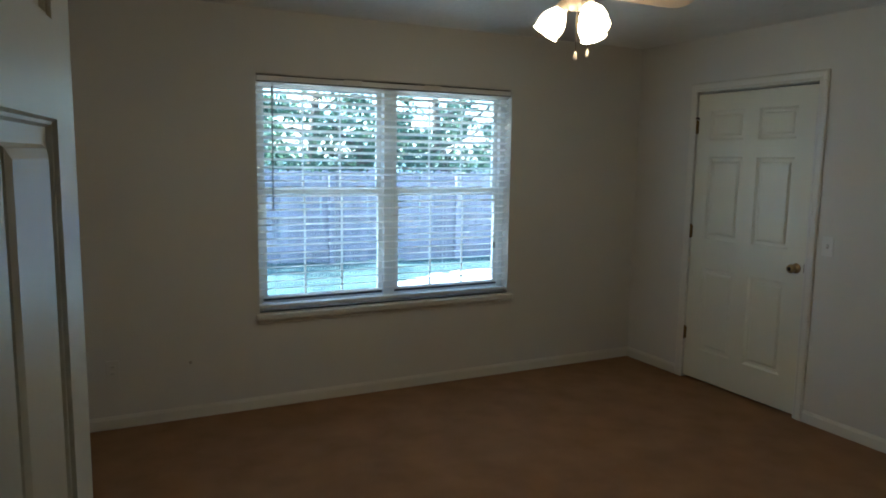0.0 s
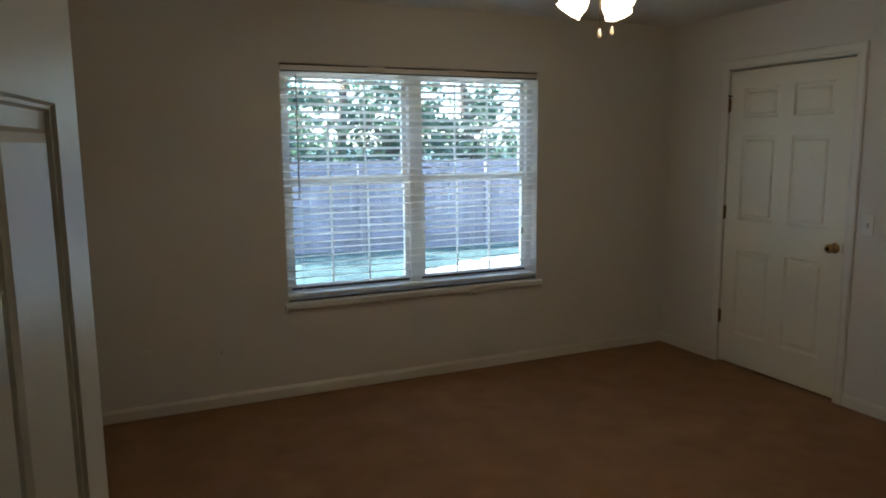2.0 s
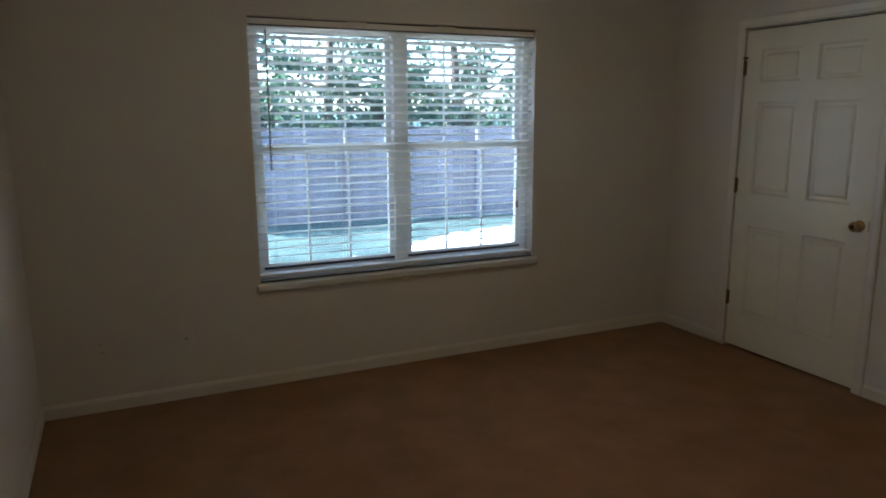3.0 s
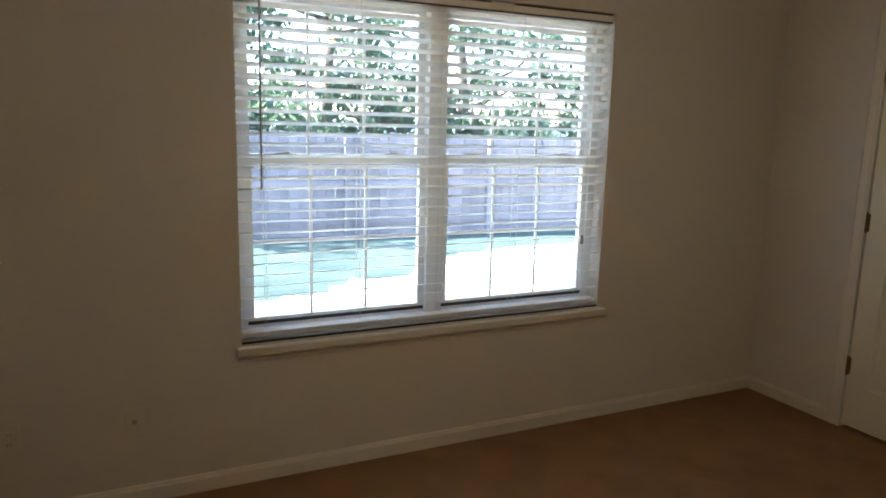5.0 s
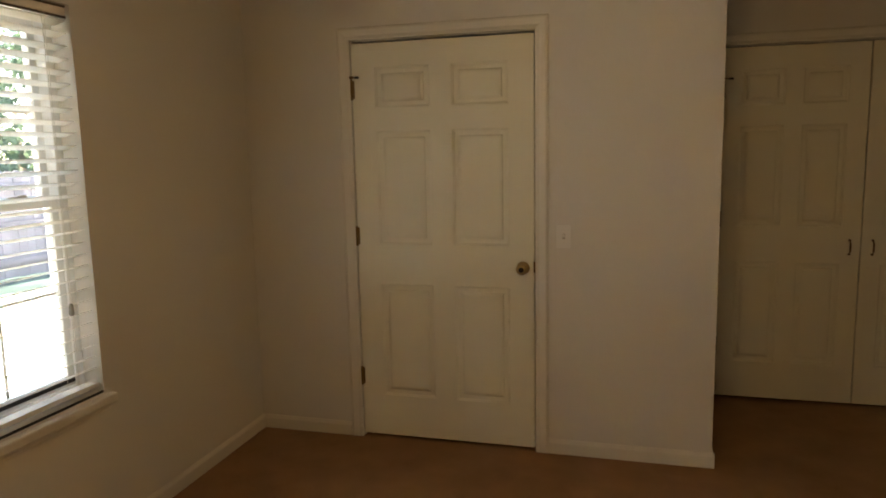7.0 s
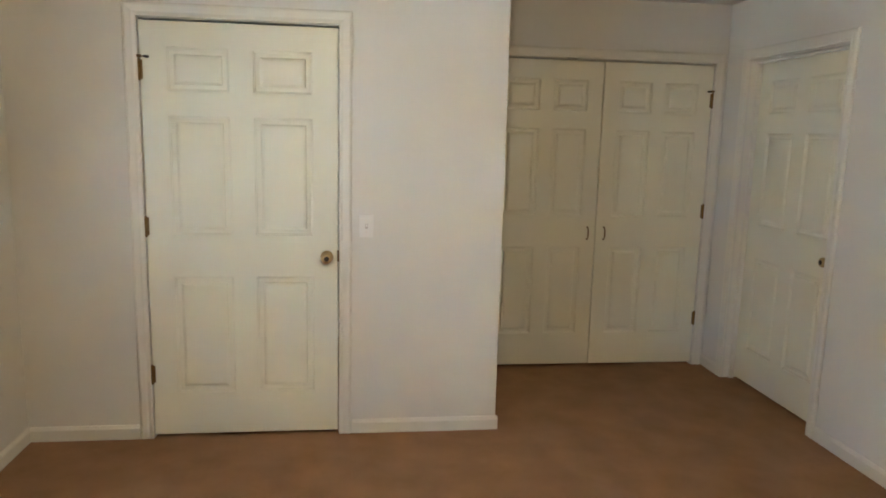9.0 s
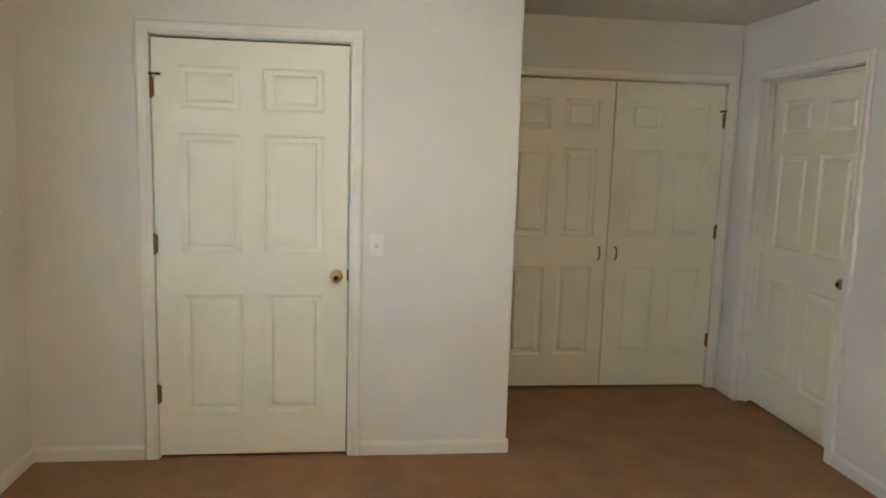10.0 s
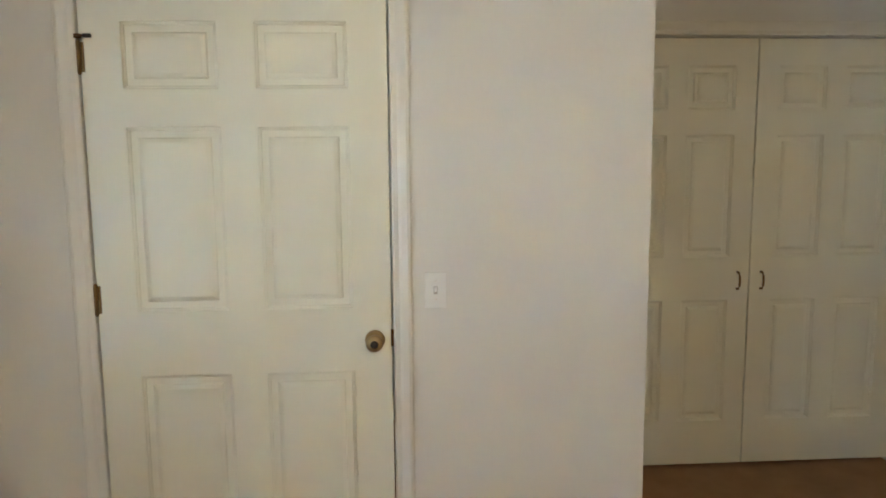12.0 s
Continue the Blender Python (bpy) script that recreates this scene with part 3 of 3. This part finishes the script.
part("switch_housing", turned(((0.03, 2.246), (0.056, 2.244), (0.060, 2.226), (0.052, 2.196), (0.040, 2.182), (0.012, 2.176)), 32), FANWHITE, fan)


def blade_bm():
    """Tapered blade with rounded tip, from 0.20 to 0.64 m out along x."""
    bm = bmesh.new()
    outline = []
    for i in range(9):
        u = i / 8
        outline.append((0.19 + 0.305 * u, 0.048 + 0.018 * u))
    for i in range(1, 8):
        a = math.pi / 2 - math.pi * i / 8
        outline.append((0.495 + 0.045 * math.cos(a), 0.066 * math.sin(a)))
    for i in range(8, -1, -1):
        u = i / 8
        outline.append((0.19 + 0.305 * u, -0.048 - 0.018 * u))
    a = [bm.verts.new((x, y, 0.003)) for x, y in outline]
    b = [bm.verts.new((x, y, -0.003)) for x, y in outline]
    bm.faces.new(a)
    bm.faces.new(b[::-1])
    for i in range(len(a)):
        j = (i + 1) % len(a)
        bm.faces.new((a[i], b[i], b[j], a[j]))
    return finish(bm)


def iron_bm():
    """Blade iron: a curved arm that spreads into a forked plate."""
    bm = tube([(0.085, 0, 2.266), (0.12, 0, 2.252), (0.16, 0, 2.246), (0.20, 0, 2.250)], [0.012, 0.011, 0.012, 0.012], 10)
    for s in (-1, 1):
        f = tube([(0.185, 0, 2.250), (0.215, s * 0.026, 2.248), (0.250, s * 0.032, 2.248), (0.285, s * 0.012, 2.248), (0.30, 0, 2.248)], [0.008, 0.008, 0.008, 0.007, 0.006], 8)
        me = bpy.data.meshes.new("fork")
        f.to_mesh(me)
        f.free()
        bm.from_mesh(me)
    return bm


blade_me, iron_me = mesh_of("blade", blade_bm(), BLADE), mesh_of("blade_iron", iron_bm(), FANWHITE)
for i in range(5):
    a = FAN_PHASE + 72 * i
    part("blade", blade_me, None, fan, "cream fan blade", pose(0, 0, 2.258, 0, 0, a) @ pose(0, 0, 0, -12))
    part("blade_iron", iron_me, None, fan, "", pose(0, 0, 0, 0, 0, a))


def shade_bm():
    """Tulip shade: open bell, its neck at the origin, mouth along -z."""
    prof = ((0.022, 0.0), (0.026, -0.012), (0.040, -0.030), (0.054, -0.055), (0.059, -0.080), (0.057, -0.105), (0.055, -0.118), (0.059, -0.126))
    inner = tuple((r - 0.003, z) for r, z in reversed(prof))
    bm = bmesh.new()
    rings = [[bm.verts.new((r * math.cos(2 * math.pi * i / 28), r * math.sin(2 * math.pi * i / 28), z)) for i in range(28)] for r, z in prof + inner]
    for a, b in zip(rings, rings[1:]):
        for i in range(28):
            bm.faces.new((a[i], a[(i + 1) % 28], b[(i + 1) % 28], b[i]))
    return finish(bm, True)


shade_me = mesh_of("shade", shade_bm(), GLOW)
holder_me = mesh_of("shade_holder", turned(((0.012, 0.030), (0.022, 0.026), (0.027, 0.004), (0.027, -0.010), (0.020, -0.011)), 20), FANWHITE)
bulb_me = mesh_of("bulb", turned(((0.012, 0.0), (0.014, -0.02), (0.027, -0.05), (0.030, -0.07), (0.022, -0.09), (0.0, -0.10)), 16), BULBGLASS)
for a in (144, -96, 24):
    m = pose(0, 0, 0, 0, 0, a) @ pose(0.066, 0, 2.190, 0, -34) @ Matrix.Scale(0.95, 4)
    sh = part("shade", shade_me, None, fan, "glowing frosted glass tulip shade", m)
    part("bulb", bulb_me, None, sh)
    lamp_data = bpy.data.lights.new("bulb_light", "POINT")
    lamp_data.energy, lamp_data.shadow_soft_size, lamp_data.color = BULB_WATTS, 0.03, (1.0, 0.68, 0.36)
    lamp = new("bulb_light", lamp_data)
    lamp.matrix_basis = FAN @ m @ Matrix.Translation((0, 0, -0.135))
    part("shade_holder", holder_me, None, fan, "", m)
for dx, dy, z in ((-0.030, -0.03, 2.012), (0.045, 0.0, 2.032)):
    ch = part("pull_chain", tube([(dx, dy, 2.190), (dx * 1.1, dy, 2.15), (dx * 1.1, dy, z)], 0.0014, 6), DARKBRASS, fan, "thin brass pull chain")
    part("chain_pull", turned(((0.002, z), (0.005, z - 0.006), (0.0075, z - 0.022), (0.006, z - 0.030), (0.001, z - 0.032)), 12, Matrix.Translation((dx * 1.1, dy, 0))), FANWHITE, ch, "small cream chain pull")

# ---- the yard ----
GZ = -0.35
bm = bmesh.new()
vs = [bm.verts.new(p) for p in ((-2000, -2000, GZ), (2000, -2000, GZ), (2000, 2000, GZ), (-2000, 2000, GZ))]
bm.faces.new(vs)
structure("ground", bm, SHADED_GRASS, "patchy green lawn, coloured dark for tree shade", "lawn")
structure("foundation", box(-4.24, OUT + 0.09, 0.0, 0.19, GZ, -0.121), SIDING, "plain foundation below the window wall", "wall")

# full sun painted as a pale patch between house and grass, with a wandering edge
bm = bmesh.new()
rim = []
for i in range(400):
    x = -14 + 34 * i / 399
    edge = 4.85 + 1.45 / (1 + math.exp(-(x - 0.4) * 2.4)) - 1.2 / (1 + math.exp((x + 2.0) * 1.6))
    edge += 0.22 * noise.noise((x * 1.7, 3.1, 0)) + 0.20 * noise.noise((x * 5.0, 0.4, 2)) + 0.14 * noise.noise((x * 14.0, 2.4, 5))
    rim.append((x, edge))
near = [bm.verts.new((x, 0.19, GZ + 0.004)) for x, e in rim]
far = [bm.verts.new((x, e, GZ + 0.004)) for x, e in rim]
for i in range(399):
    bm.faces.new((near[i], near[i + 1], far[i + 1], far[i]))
structure("bare_ground", bm, SUNLIT_GROUND, "pale patch coloured as sunlit ground beside the shaded lawn", "ground")

# fence seen from the rail side
FEN = pose(0.0, 7.95, GZ, 0, 0, -6)
fence = thing("fence", "weathered grey wooden privacy fence along the yard", "fence", FEN)
rail_me = mesh_of("rail", box(-1.22, 1.22, -0.075, -0.037, -0.045, 0.045, 0.004), FENCE)
post_me = mesh_of("post", box(-0.045, 0.045, -0.075, 0.014, 0.0, 1.60, 0.005), FENCE)
for i in range(-5, 12):
    for z in (0.28, 0.86, 1.44):
        part("rail", rail_me, None, fence, m=pose(2.44 * i + 1.22, 0, z))
    part("post", post_me, None, fence, m=pose(2.44 * i, -0.085, 0))


def picket_bm(h, w):
    bm = bmesh.new()
    out = ((-w, 0.02), (w, 0.02), (w, h - 0.03), (w - 0.03, h), (-w + 0.03, h), (-w, h - 0.03))
    a = [bm.verts.new((x, -0.018, z)) for x, z in out]
    b = [bm.verts.new((x, 0.0, z)) for x, z in out]
    bm.faces.new(a)
    bm.faces.new(b[::-1])
    for i in range(6):
        bm.faces.new((a[i], b[i], b[(i + 1) % 6], a[(i + 1) % 6]))
    return finish(bm)


pickets = [mesh_of("picket", picket_bm(1.66 + 0.012 * k, 0.0695), FENCE) for k in range(3)]
for i in range(270):
    part("picket", pickets[i % 3 if i % 5 else 1], None, fence, m=pose(-12.1 + 0.1445 * i, -0.018 + random.uniform(0, 0.006), random.uniform(-0.012, 0.012), 0, random.uniform(-0.5, 0.5), 0))


# trees
def tree(x, y, h, spread, count, seed, low, name="tree", label="leafy green tree standing behind the fence"):
    rng = np.random.default_rng(seed)
    t = thing(name, label, name, Matrix.Translation((x, y, GZ)), name + "s behind the fence")
    lean = rng.uniform(-0.3, 0.3, 2)
    trunk = tube([(0, 0, 0), (lean[0] * 0.3, lean[1] * 0.3, h * 0.3), (lean[0], lean[1], h * 0.65), (lean[0] * 1.4, lean[1] * 1.2, h * 0.92)], [0.17, 0.14, 0.09, 0.03], 10)
    ends = []
    for k in range(11):
        a, z0 = rng.uniform(0, 2 * math.pi), h * rng.uniform(0.25, 0.8)
        r = spread * rng.uniform(0.5, 0.95)
        z1 = z0 + r * rng.uniform(0.0, 0.7)
        limb = tube([(lean[0] * z0 / h, lean[1] * z0 / h, z0), (0.5 * r * math.cos(a), 0.5 * r * math.sin(a), z0 + 0.3 * (z1 - z0) + 0.1), (r * math.cos(a), r * math.sin(a), z1)], [0.06, 0.035, 0.012], 6)
        me = bpy.data.meshes.new("limb")
        limb.to_mesh(me)
        limb.free()
        trunk.from_mesh(me)
        ends.append((r * math.cos(a), r * math.sin(a), z1))
    part("trunk", trunk, BARK, t)
    # leaf clumps scattered through an uneven crown
    clumps = []
    for k in range(int(10 + 9 * spread)):
        d = rng.normal(size=3)
        d /= np.linalg.norm(d)
        c = d * rng.uniform(0.35, 1.0) * np.array((spread, spread, (h - low) / 2)) + np.array((lean[0], lean[1], (h + low) / 2))
        clumps.append(c)
    clumps = np.array(clumps + [np.array(e) for e in ends])
    which = rng.integers(0, len(clumps), count)
    size = rng.uniform(0.20, 0.42, len(clumps))
    centre = clumps[which] + rng.normal(size=(count, 3)) * size[which][:, None] * np.array((0.68, 0.68, 0.48))
    centre[:, 2] = np.maximum(centre[:, 2], low * 0.7)
    u = rng.normal(size=(count, 3))
    u /= np.linalg.norm(u, axis=1)[:, None]
    w = np.cross(u, rng.normal(size=(count, 3)))
    w /= np.linalg.norm(w, axis=1)[:, None]
    ln, wd = rng.uniform(0.065, 0.135, (count, 1)), rng.uniform(0.032, 0.066, (count, 1))
    quad = np.stack([centre - u * ln, centre + w * wd, centre + u * ln, centre - w * wd], 1).reshape(-1, 3)
    me = bpy.data.meshes.new("crown")
    me.from_pydata(quad.tolist(), [], np.arange(count * 4).reshape(-1, 4).tolist())
    me.materials.append(LEAF)
    part("crown", me, None, t)
    return t


for k, (x, y, h, s, n, low) in enumerate(TREES):
    tree(x, y, h, s, n, 40 + k, low)
for k in range(12):
    tree(-8.5 + 2.5 * k, 10.3 + random.uniform(-0.4, 0.6), random.uniform(2.3, 2.9), 1.35, 1045, 80 + k, 0.9, "shrub", "dense dark green shrub behind the fence")
